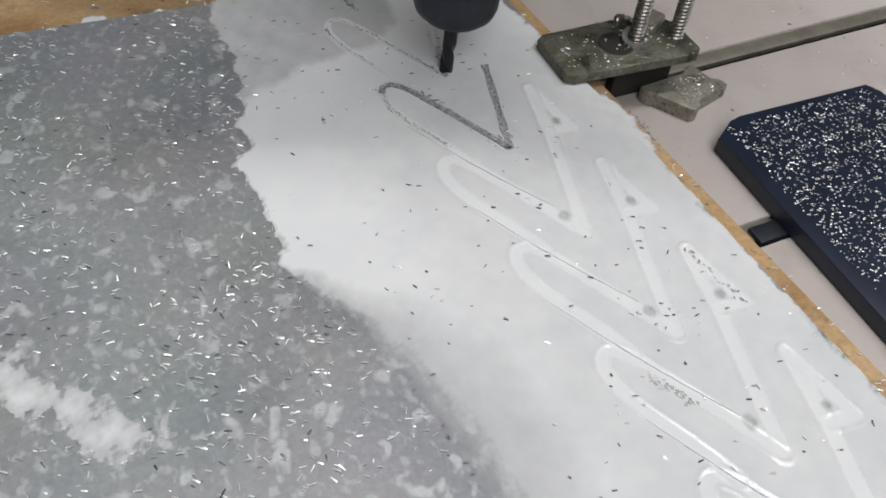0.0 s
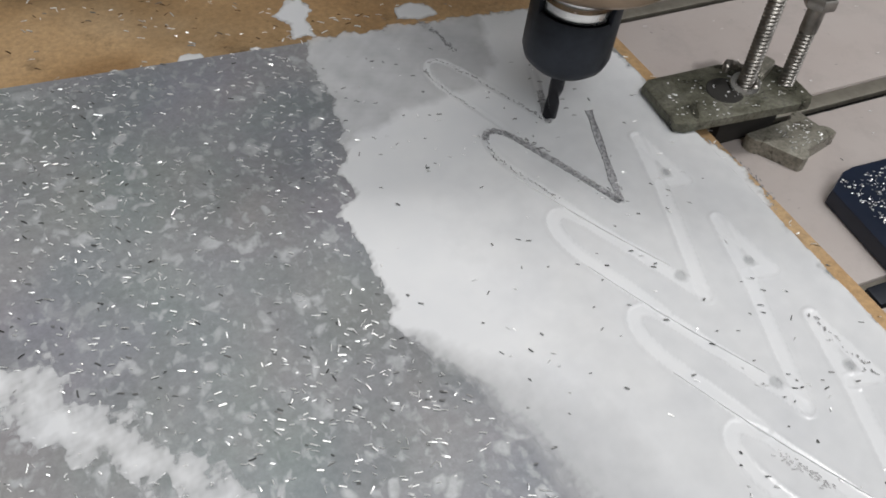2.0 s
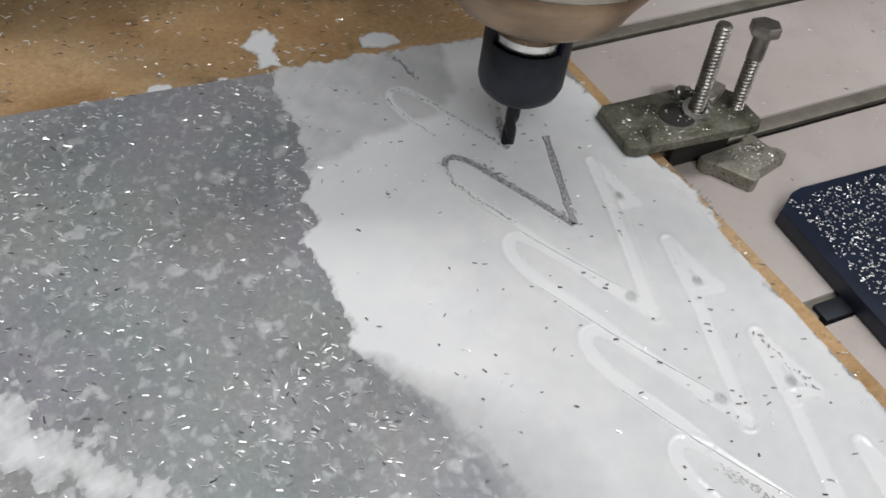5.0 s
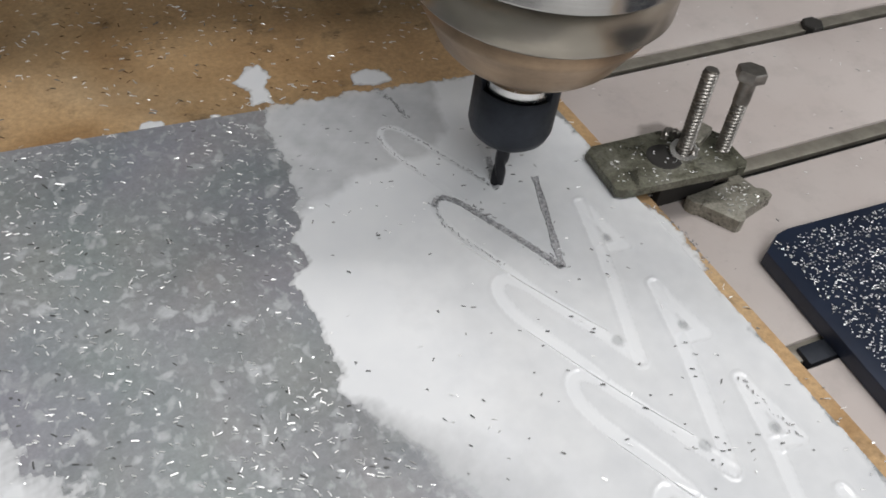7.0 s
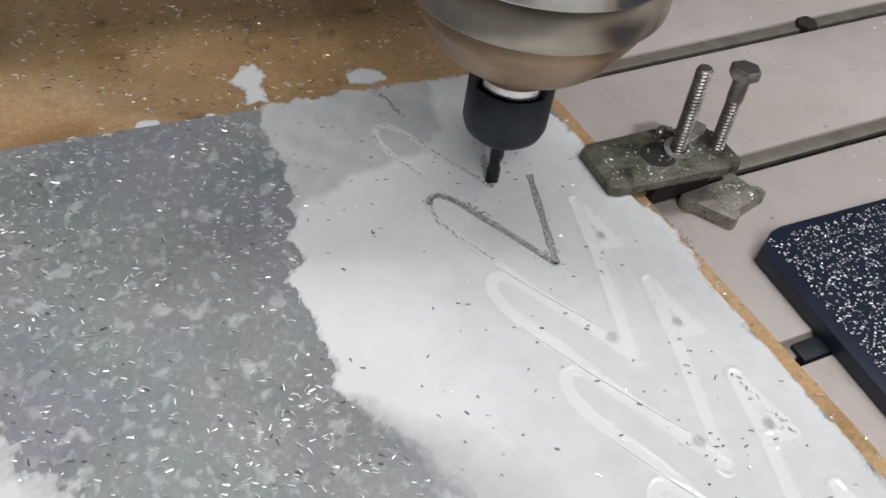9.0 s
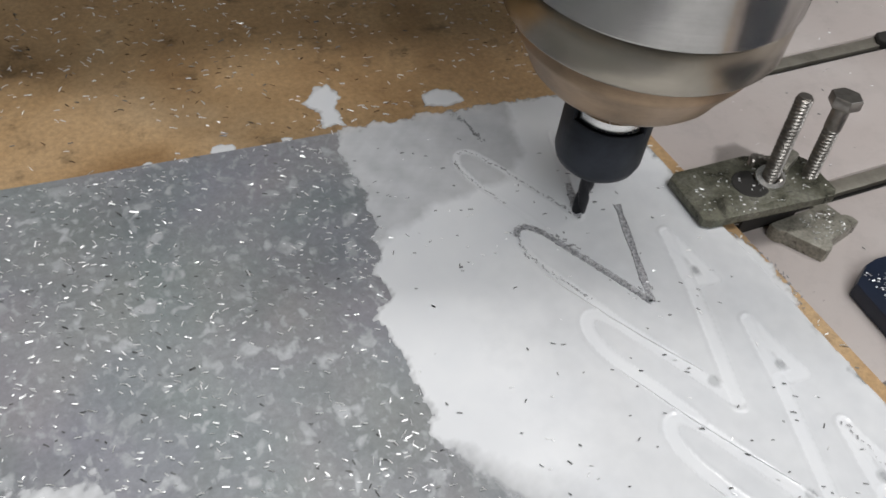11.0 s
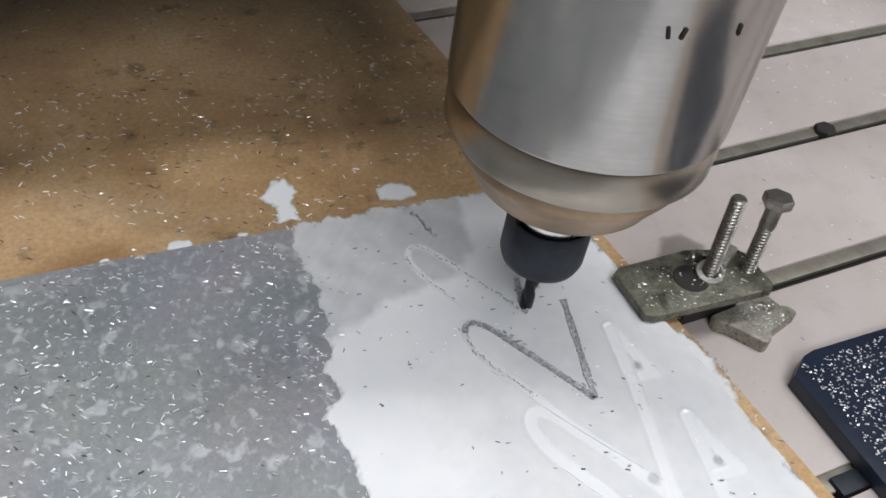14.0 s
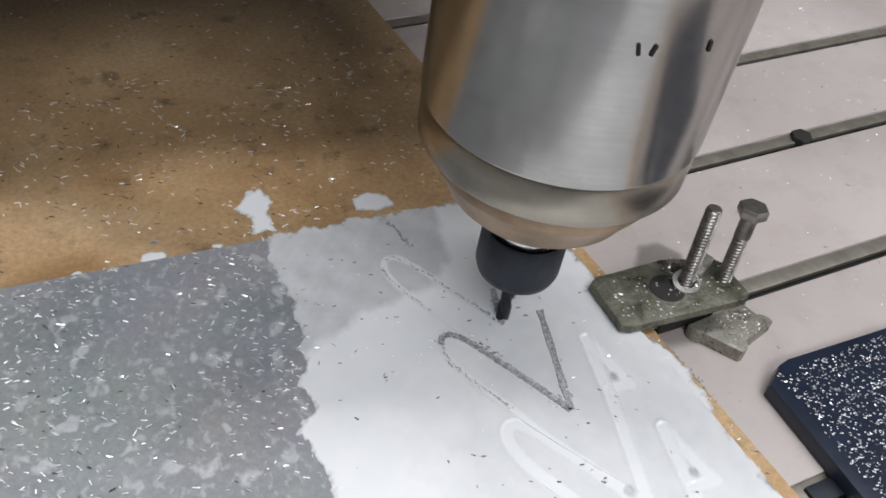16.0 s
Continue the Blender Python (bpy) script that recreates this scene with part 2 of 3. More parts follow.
def build_table():
    table = thing("machine_table", pose(0, 0, TABLE_Z), "pale dusty machine table with parallel clamping slots", "table")
    bed = part("bed", box(-0.5, 0.6, -0.4, 0.55, -0.04, -0.0125), RAIL, table, "grey metal bed", smooth=False)
    for x in (-0.45, 0.5):
        for y in (-0.35, 0.45):
            part("leg", box(x, x + 0.06, y, y + 0.06, -0.832, -0.04, 0.004), FRAME, table, smooth=False)
    edges = [-0.4] + [s for y in SLOTS for s in (y - SLOT_HALF, y + SLOT_HALF)] + [0.55]
    for y0, y1 in zip(edges[::2], edges[1::2]):
        part("panel", box(-0.5, 0.6, y0, y1, -0.0125, 0, 0.0007), PANEL, table)
    for y in SLOTS:
        part("slot_rail", box(-0.5, 0.6, y - 0.0016, y + SLOT_HALF - 0.0002, -0.0034, -0.0010, 0.0004), RAIL, bed)
        # the floor's black colour paints in the shade down in the slot
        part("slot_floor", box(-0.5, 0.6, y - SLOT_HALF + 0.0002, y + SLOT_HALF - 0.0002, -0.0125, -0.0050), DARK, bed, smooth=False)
    return table


build_table()

# ---- the board and the zinc sheet ----

def board_edge(y):
    return 0.0132 - 0.073 * y


def build_board():
    bm = prism([(board_edge(-0.32), -0.32), (board_edge(0.42), 0.42), (-0.42, 0.445), (-0.42, -0.32)], TABLE_Z, -0.0022, 0.0008)
    tagged(mesh_object("fibreboard", bm, BOARD), "brown wet-stained fibreboard lying on the machine table", "board")


def sheet_right(y):
    return 0.0062 - 0.07 * y


def sheet_far(x):
    return 0.0805 - 0.055 * x


def build_sheet():
    bm = prism([(sheet_right(-0.30), -0.30), (sheet_right(0.078), 0.078), (-0.36, sheet_far(-0.36)), (-0.36, -0.30)], -0.0022, 0.0, 0.0002)
    return tagged(mesh_object("zinc_sheet", bm, ZINC), "mottled grey zinc sheet being engraved on the fibreboard", "metal sheet")


build_board()
SHEET = build_sheet()

# ---- the coolant and the engraving ----
LOOP = ((-0.0445, -0.0650), (-0.0500, -0.0520), (-0.0575, -0.0375), (-0.0598, -0.0270), (-0.0572, -0.0208), (-0.0515, -0.0225), (-0.0435, -0.0375), (-0.0365, -0.0505), (-0.0300, -0.0637))
STEM = ((-0.0300, -0.0637), (-0.0257, -0.0480), (-0.0190, -0.0225), (-0.0145, 0.0010))
HEAD = ((-0.0145, 0.0010), (-0.0100, -0.0218), (-0.0180, -0.0208))
STEP = (0.0048, -0.0405)


def moved(line, k):
    return [(x + STEP[0] * k, y + STEP[1] * k) for x, y in line]


def rounded(line):
    """Cut the corners of a line twice."""
    for _ in range(2):
        out = [line[0]]
        for (ax, ay), (bx, by) in zip(line, line[1:]):
            out += [(0.75 * ax + 0.25 * bx, 0.75 * ay + 0.25 * by), (0.25 * ax + 0.75 * bx, 0.25 * ay + 0.75 * by)]
        line = out + [line[-1]]
    return line


LOOP = tuple(rounded(LOOP))
CUTS = [(moved(line, k), 0.0024) for k in range(0, 4) for line in (LOOP, STEM, HEAD)]
CUTS += [(moved(LOOP, -1), 0.0016), (moved(LOOP, -2), 0.0014), (moved(STEM, -2)[:3], 0.0014)]
FRESH = [moved(STEM, -1)[:3], moved(LOOP, -1)[len(LOOP) // 2 - 3:], moved(STEM, -2)[:2]]


def to_lines(px, py, lines):
    best = np.full(px.shape, 1.0)
    for line in lines:
        for (ax, ay), (bx, by) in zip(line, line[1:]):
            dx, dy = bx - ax, by - ay
            s = np.clip(((px - ax) * dx + (py - ay) * dy) / (dx * dx + dy * dy), 0, 1)
            best = np.minimum(best, np.hypot(px - ax - s * dx, py - ay - s * dy))
    return best


def ripple(px, py, scale, seed, octaves=4):
    """A sum of smooth waves in mixed directions, about -1 to 1."""
    rng = np.random.default_rng(seed)
    out = np.zeros(px.shape)
    for o in range(octaves):
        for _ in range(5):
            a, p, f = rng.uniform(0, math.tau), rng.uniform(0, math.tau), scale * 2 ** o * rng.uniform(0.7, 1.4)
            out += np.sin((px * math.cos(a) + py * math.sin(a)) * f + p) / (2.2 * 1.7 ** o)
    return out / 3


def inside(px, py, ring):
    """Signed distance to a closed ring: plus inside."""
    ring = list(ring) + [ring[0]]
    d = to_lines(px, py, [ring])
    odd = np.zeros(px.shape, bool)
    for (ax, ay), (bx, by) in zip(ring, ring[1:]):
        hit = (ay > py) != (by > py)
        odd ^= hit & (px < (bx - ax) * (py - ay) / ((by - ay) or 1e-9) + ax)
    return np.where(odd, d, -d)


def liquid(name, ring, z, cell, wobble, soft, label, relief=False, material=None, category="puddle"):
    """A thin sheet of liquid: a fine grid cut to a wobbly ring, with a rounded rim."""
    xs, ys = [p[0] for p in ring], [p[1] for p in ring]
    gx = np.arange(min(xs) - 0.012, max(xs) + 0.012, cell)
    gy = np.arange(min(ys) - 0.012, max(ys) + 0.012, cell)
    px, py = np.meshgrid(gx, gy, indexing="ij")
    d = inside(px, py, ring) + wobble * (0.8 * ripple(px, py, 330, 7) + 0.55 * ripple(px, py, 640, 8, 4) + 0.35 * ripple(px, py, 1500, 9, 2))
    film = np.clip(d / soft(px, py), 0, 1)
    h = 0.00045 * np.sqrt(np.clip(d / 0.0025, 0, 1))
    if relief:
        thin = np.clip((to_lines(px, py, [c for c, _ in CUTS[:12]]) - 0.012) / 0.03, 0, 1)
        runout = np.clip((inside(px, py, THIN) + 0.003 * ripple(px, py, 300, 17)) / 0.004, 0, 1)
        film = film * (1 - (0.62 + 0.12 * ripple(px, py, 420, 18)) * runout)
        film = film * (0.66 + 0.30 * thin + 0.06 * ripple(px, py, 150, 3))
        for line, half in CUTS:
            e = to_lines(px, py, [line]) + 0.00025 * ripple(px, py, 700, 5)
            film = np.maximum(film, 0.92 * np.clip((half + 0.0004 - e) / 0.0008, 0, 1) * np.clip(d / 0.002, 0, 1))
            h = h + np.where(d > 0, 0.00020 * np.exp(-((e - half) / 0.0005) ** 2) - 0.00010 * (e < half - 0.0005), 0)
    if relief:
        # bare spots where the cutter turned
        for k in range(4):
            for x, y, r in ((-0.0325 + 0.0048 * k, -0.0550 - 0.0395 * k, 0.0021), (-0.0142 + 0.0044 * k, -0.0165 - 0.0405 * k, 0.0019)):
                e = np.hypot(px - x, 0.8 * (py - y)) + 0.0007 * ripple(px, py, 900, 20 + k)
                film = film * (1 - 0.72 * np.clip((r - e) / 0.0008, 0, 1))
    keep = d > 0
    index = -np.ones(px.shape, int)
    quads = keep[:-1, :-1] & keep[1:, :-1] & keep[1:, 1:] & keep[:-1, 1:]
    used = np.zeros(px.shape, bool)
    for a, b in ((0, 0), (1, 0), (1, 1), (0, 1)):
        used[a:used.shape[0] - 1 + a, b:used.shape[1] - 1 + b] |= quads
    index[used] = np.arange(used.sum())
    if relief:
        # where it runs over the sheet's edge it drops onto the board
        h = h - 0.0021 * np.clip((px - 0.0062 + 0.07 * py) / 0.0012, 0, 1)
    verts = np.stack([px[used], py[used], z + h[used]], 1)
    faces = np.stack([index[:-1, :-1][quads], index[1:, :-1][quads], index[1:, 1:][quads], index[:-1, 1:][quads]], 1)
    me = bpy.data.meshes.new(name)
    me.from_pydata(verts.tolist(), [], faces.tolist())
    me.materials.append(material or COOLANT)
    for p in me.polygons:
        p.use_smooth = True
    at = me.attributes.new("film", "FLOAT", "POINT")
    at.data.foreach_set("value", film[used].astype(np.float32))
    return tagged(new(name, me), label, category)


PUDDLE = ((-0.104, 0.0855), (-0.050, 0.0825), (-0.001, 0.0775), (0.0030, 0.040), (0.0055, -0.001), (0.0118, -0.008), (0.0142, -0.022), (0.0140, -0.036), (0.0100, -0.043), (0.0142, -0.115), (0.0255, -0.28),
          (-0.092, -0.28), (-0.094, -0.12), (-0.100, -0.090), (-0.104, -0.072), (-0.113, -0.055), (-0.117, -0.042), (-0.115, -0.028), (-0.116, -0.013), (-0.121, 0.000),
          (-0.112, 0.007), (-0.113, 0.018), (-0.107, 0.034), (-0.106, 0.055), (-0.108, 0.071))
# the far corner, where the coolant has run out to a thin film
THIN = ((-0.130, 0.010), (-0.103, 0.027), (-0.084, 0.036), (-0.054, 0.039), (-0.043, 0.050), (-0.030, 0.100), (-0.130, 0.110))


def rim_width(px, py):
    return 0.0022 + 0.034 * np.clip((-py - 0.042) / 0.05, 0, 1) * np.clip((-px - 0.035) / 0.04, 0, 1)


liquid("coolant_puddle", PUDDLE, 0.0001, 0.0006, 0.0026, rim_width, "milky white coolant pooled over the engraved zinc sheet", True)
liquid("coolant_splash", ((-0.205, -0.022), (-0.199, -0.034), (-0.188, -0.044), (-0.181, -0.057), (-0.168, -0.066), (-0.158, -0.085), (-0.176, -0.085), (-0.188, -0.066),
                          (-0.203, -0.056), (-0.216, -0.045), (-0.225, -0.02)), 0.0001, 0.0006, 0.0080, lambda x, y: 0.014 + 0 * x, "dried whitish coolant splash on the zinc sheet")
liquid("coolant_spill", ((-0.1110, 0.1060), (-0.1040, 0.1140), (-0.0980, 0.1150), (-0.0950, 0.1050), (-0.0990, 0.1000), (-0.0990, 0.0890), (-0.1080, 0.0900), (-0.1070, 0.0990)), -0.0021, 0.0005, 0.0016,
       lambda x, y: 0.002 + 0 * x, "small two-lobed white coolant spill on the brown fibreboard")
liquid("coolant_spill", ((-0.0660, 0.0970), (-0.0580, 0.1000), (-0.0510, 0.0940), (-0.0500, 0.0880), (-0.0610, 0.0870), (-0.0680, 0.0900)), -0.0021, 0.0005, 0.0014,
       lambda x, y: 0.002 + 0 * x, "small white coolant spill on the brown fibreboard")


for dx, dy, r in ((-0.1445, 0.0900, 0.0036), (-0.171, 0.0905, 0.0018), (-0.122, 0.0885, 0.0016)):
    tagged(liquid("coolant_drop", [(dx + 1.5 * r * math.cos(radians(a)), dy + r * math.sin(radians(a))) for a in range(0, 360, 45)], -0.0021 if dy > sheet_far(dx) else 0.0001,
                  0.0004, 0.0008, lambda x, y: 0.001 + 0 * x, "pale coolant drop at the edge of the zinc sheet"), group="coolant drops at the sheet edge")


def oil_material():
    n = Nodes("dark_oil_film", 0.18, 0.0, (0.05, 0.045, 0.035))
    film = n.node("ShaderNodeAttribute")
    film.attribute_name = "film"
    clear = n.t.nodes.new("ShaderNodeBsdfTransparent")
    mix = n.t.nodes.new("ShaderNodeMixShader")
    n.link(n.ramp(film.outputs["Fac"], [(0.0, 0.0), (1.0, 0.32)]), mix.inputs[0]).link(clear.outputs[0], mix.inputs[1]).link(n.b.outputs[0], mix.inputs[2])
    n.link(mix.outputs[0], n.t.nodes["Material Output"].inputs[0])
    return n.mat


OIL = oil_material()
liquid("oil_stain", ((0.034, 0.038), (0.043, 0.049), (0.054, 0.048), (0.061, 0.038), (0.056, 0.026), (0.040, 0.024)), TABLE_Z + 0.0001, 0.0008, 0.001,
       lambda x, y: 0.003 + 0 * x, "dark oil stain on the pale table behind the clamp", material=OIL, category="stain")


def ribbon(lines, half, z, seed):
    """A ragged trail of swarf along lines: many small overlapping flecks."""
    rng = np.random.default_rng(seed)
    verts, faces = [], []
    for line in lines:
        for (ax, ay), (bx, by) in zip(line, line[1:]):
            length = math.hypot(bx - ax, by - ay)
            for s in np.arange(0, length, 0.0011):
                t = s / length
                x, y = ax + (bx - ax) * t + rng.normal(0, half), ay + (by - ay) * t + rng.normal(0, half)
                turn, size = math.atan2(by - ay, bx - ax) + rng.normal(0, 0.5), rng.uniform(0.0002, 0.0007)
                c, s2 = math.cos(turn), math.sin(turn)
                k = len(verts)
                for u, v, w in ((-1, -0.35, 0), (1, -0.35, 0), (1, 0.35, 0.5), (-1, 0.35, 0.4), (-0.6, 0, -0.6), (0.6, 0, -0.6)):
                    verts.append((x + size * (u * c - v * s2), y + size * (u * s2 + v * c), z + size * 0.3 * w))
                faces += [(k, k + 1, k + 2, k + 3), (k, k + 4, k + 5, k + 1), (k + 3, k + 2, k + 5, k + 4)]
    me = bpy.data.meshes.new("swarf_trail")
    me.from_pydata(verts, [], faces)
    me.materials.append(DARK_SWARF)
    return tagged(new("swarf_trail", me), "dark wet swarf along the freshly cut grooves", "swarf", kind="stuff")


DARK_SWARF = metal_material("dark_wet_swarf", (0.36, 0.36, 0.37), 0.35, 0.6, None, 0.3)


def cut_strip(line, half, z):
    """A freshly milled channel: a bare-metal floor between two low burrs."""
    line = rounded(line)
    bm = bmesh.new()
    rows = []
    for i, (x, y) in enumerate(line):
        ax, ay = line[max(0, i - 1)]
        bx, by = line[min(len(line) - 1, i + 1)]
        k = math.hypot(bx - ax, by - ay) or 1
        nx, ny = -(by - ay) / k, (bx - ax) / k
        rows.append([bm.verts.new((x + nx * half * u * (1 + 0.25 * math.sin(i * 1.9)), y + ny * half * u * (1 + 0.25 * math.cos(i * 1.3)), z + up)) for u, up in ((-1.15, -0.0004), (-1, 0.0003), (-0.7, 0.0001), (0.7, 0.0001), (1, 0.0003), (1.15, -0.0004))])
    for a, b in zip(rows, rows[1:]):
        for k in range(5):
            bm.faces.new((a[k], a[k + 1], b[k + 1], b[k]))
    part("milled_groove", bm, CUT_METAL, SHEET, "freshly milled grey groove filled with wet swarf")


def cut_metal():
    n = Nodes("wet_cut_metal", 0.35, 0.3)
    speck = n.noise(900, 5, 0.75)
    n.base(n.ramp(speck, [(0.34, (0.16, 0.16, 0.17)), (0.48, (0.42, 0.42, 0.44)), (0.64, (0.64, 0.64, 0.66))]))
    n.bump(speck, 0.0005, 0.7)
    return n.mat


CUT_METAL = cut_metal()
for fresh in FRESH:
    cut_strip(fresh, 0.0011, 0.0006)
ribbon(FRESH, 0.0009, 0.0008, 4)
ribbon([moved(LOOP, -2)[len(LOOP) // 2:], moved(LOOP, -2)[6:16]], 0.0003, 0.0006, 8)
ribbon([moved(HEAD, 2)[:2]] + [((-0.0400, -0.1130), (-0.0330, -0.1250))] * 4, 0.0008, 0.0007, 9)
ribbon([((-0.061, 0.083), (-0.057, 0.073), (-0.055, 0.062))] * 3, 0.0007, 0.0006, 14)
ribbon([((-0.0515, 0.012), (-0.0465, 0.0045))] * 2, 0.0006, 0.0007, 15)


def burr(k):
    """The thin raised edge that the cutter left along the upper arm of one stroke."""
    arm = moved(((-0.0575, -0.0420), (-0.0515, -0.0535), (-0.0455, -0.0645), (-0.0390, -0.0755), (-0.0330, -0.0850), (-0.0290, -0.0915)), k - 1)
    arm = rounded(arm)
    bm = bmesh.new()
    rows = []
    for i, (x, y) in enumerate(arm):
        w = 0.00022 * (0.7 + 0.5 * math.sin(i * 2.1 + k)) + 0.00006
        rows.append([bm.verts.new((x - 0.884 * w, y - 0.47 * w, 0.0002)), bm.verts.new((x, y, 0.00095)), bm.verts.new((x + 0.884 * w, y + 0.47 * w, 0.0002))])
    for a, b in zip(rows, rows[1:]):
        for j in range(2):
            bm.faces.new((a[j], a[j + 1], b[j + 1], b[j]))
    part("groove_burr", bm, BURR, SHEET, "thin bright burr along an engraved groove")


BURR = plain_material("coolant_wet_burr", (0.80, 0.80, 0.81), 0.2, 0.05)
for finger in range(4):
    burr(finger)
ribbon([moved(LOOP, -1)[4:16]], 0.0004, 0.0007, 6)
ribbon([((0.0085, -0.004), (0.0125, -0.010), (0.0148, -0.022), (0.0148, -0.035), (0.0118, -0.043))], 0.0006, -0.0019, 10)

# ---- the spindle ----
SPINDLE = (-0.038, 0.020)


def build_spindle():
    sp = thing("router_spindle", pose(*SPINDLE, 0, 0, 2.5, 0), "brushed steel router spindle with black collet nut and cutter", "spindle")
    housing = part("housing", lathe([(0.0, 0.30), (0.040, 0.30), (0.040, 0.0945), (0.0397, 0.0938), (0.0, 0.0938)], 96), STEEL, sp, "brushed stainless steel cylinder")
    part("lower_ring", lathe([(0.0, 0.0937), (0.0391, 0.0937), (0.0394, 0.0930), (0.0394, 0.0812), (0.0388, 0.0803), (0.0362, 0.0784), (0.0, 0.0784)], 96), RING_STEEL, sp, "dull tan steel ring")
    part("end_cap", lathe([(0.0, 0.0783), (0.0352, 0.0783), (0.0352, 0.0745), (0.0342, 0.0726), (0.0305, 0.0665), (0.0286, 0.0625), (0.0262, 0.0600), (0.0240, 0.0590), (0.0, 0.0588)], 80), CAP_STEEL, sp, "tan oily steel end cap")
    shaft = part("shaft", lathe([(0.0, 0.0591), (0.0105, 0.0591), (0.0105, 0.0490), (0.0122, 0.0485), (0.0122, 0.0450), (0, 0.0450)], 48), BRIGHT, sp, "bright polished shaft ring")
    nut = lathe([(0.0122, 0.0400), (0.0124, 0.0550), (0.0136, 0.0556), (0.0140, 0.0545), (0.0141, 0.0290), (0.0132, 0.0262), (0.0108, 0.0238), (0.0045, 0.0232), (0.0, 0.0232)], 60)
    # two wide spanner openings leave an ear on each side
    for v in nut.verts:
        r, a = math.hypot(v.co.x, v.co.y), (math.atan2(v.co.y, v.co.x) + radians(34)) % math.pi
        if v.co.z > 0.049 and abs(a - math.pi / 2) < 0.92:
            v.co.z -= 0.0105
    part("collet_nut", nut, BLACK_STEEL, shaft, "black slotted collet nut")
    bit = bmesh.new()
    # two-flute cutter: a twisted flat-sided rod
    rings = []
    for i in range(31):
        z = 0.0285 - 0.0288 * i / 30
        tw = max(0, 0.0200 - z) * 230
        ring = []
        for j in range(20):
            a = math.tau * j / 20
            r = 0.0024 if z > 0.0202 else 0.0024 * (1 - 0.34 * max(0, math.cos(2 * (a - tw))) ** 2)
            ring.append(bit.verts.new((r * math.cos(a), r * math.sin(a), z)))
        rings.append(ring)
    for a, b in zip(rings, rings[1:]):
        for j in range(20):
            bit.faces.new((a[j], b[j], b[(j + 1) % 20], a[(j + 1) % 20]))
    bit.faces.new(rings[-1])
    part("cutter", bit, CARBIDE, shaft, "dark two-flute end mill")
    for a, tip in ((-110, 14), (-105, -14), (-84, 5)):
        m = pose(0.0400 * math.cos(radians(a)), 0.0400 * math.sin(radians(a)), 0.1340, tip, 0, a)
        part("vent_slit", box(-0.0006, 0.0004, -0.0005, 0.0005, -0.0014, 0.0014, 0.0003, m=m), DARK, housing)
    return sp


def build_unseen_gantry():
    """An unseen arm from one side, added to hold the spindle's mount and cast shade."""
    g = thing("gantry", pose(0, 0, 0), "unseen dark machine arm added to hold the spindle and shade the board", "gantry")
    # beam and carriage are sized to shade the far board, out of view
    part("beam", box(-0.72, 0.055, 0.135, 0.335, 0.108, 0.235, 0.004), FRAME, g)
    part("carriage", box(-0.090, 0.058, 0.084, 0.1345, 0.116, 0.30, 0.004), FRAME, g)
    cx, cy = SPINDLE[0] + 0.005, SPINDLE[1]
    grip = [(cx + 0.046 * math.cos(radians(a)), cy + 0.046 * math.sin(radians(a))) for a in range(180, 361, 12)]
    part("spindle_clamp", prism(grip + [(cx + 0.046, 0.0835), (cx - 0.046, 0.0835)], 0.19, 0.28, 0.003), FRAME, g)
    part("upright", box(-0.80, -0.7205, 0.135, 0.335, -0.85, 0.235, 0.003), FRAME, g)


build_spindle()
build_unseen_gantry()

# ---- the clamp ----


def thread(radius, length, pitch, bm=None, steps=24):
    """A threaded rod: rings whose radius follows a helix, rounded at the top."""
    bm = bm or bmesh.new()
    rows = int(length / pitch * 8)
    rings = []
    for i in range(rows + 1):
        z = length * i / rows
        ring = []
        for j in range(steps):
            a = math.tau * j / steps
            saw = abs(((z / pitch - j / steps) % 1) - 0.5) * 2
            r = radius * (1 - 0.17 * saw) * (1 if z < length - 0.0008 else 0.82)
            ring.append(bm.verts.new((r * math.cos(a), r * math.sin(a), z)))
        rings.append(ring)
    for a, b in zip(rings, rings[1:]):
        for j in range(steps):
            bm.faces.new((a[j], a[(j + 1) % steps], b[(j + 1) % steps], b[j]))
    bm.faces.new(rings[-1])
    bm.faces.new(rings[0][::-1])
    return bm


def hexagon(width, z0, z1):
    r = width / math.sqrt(3)
    return lathe([(0, z0), (r * 0.95, z0), (r, z0 + 0.0006), (r, z1 - 0.0006), (r * 0.92, z1), (0, z1)], 6)


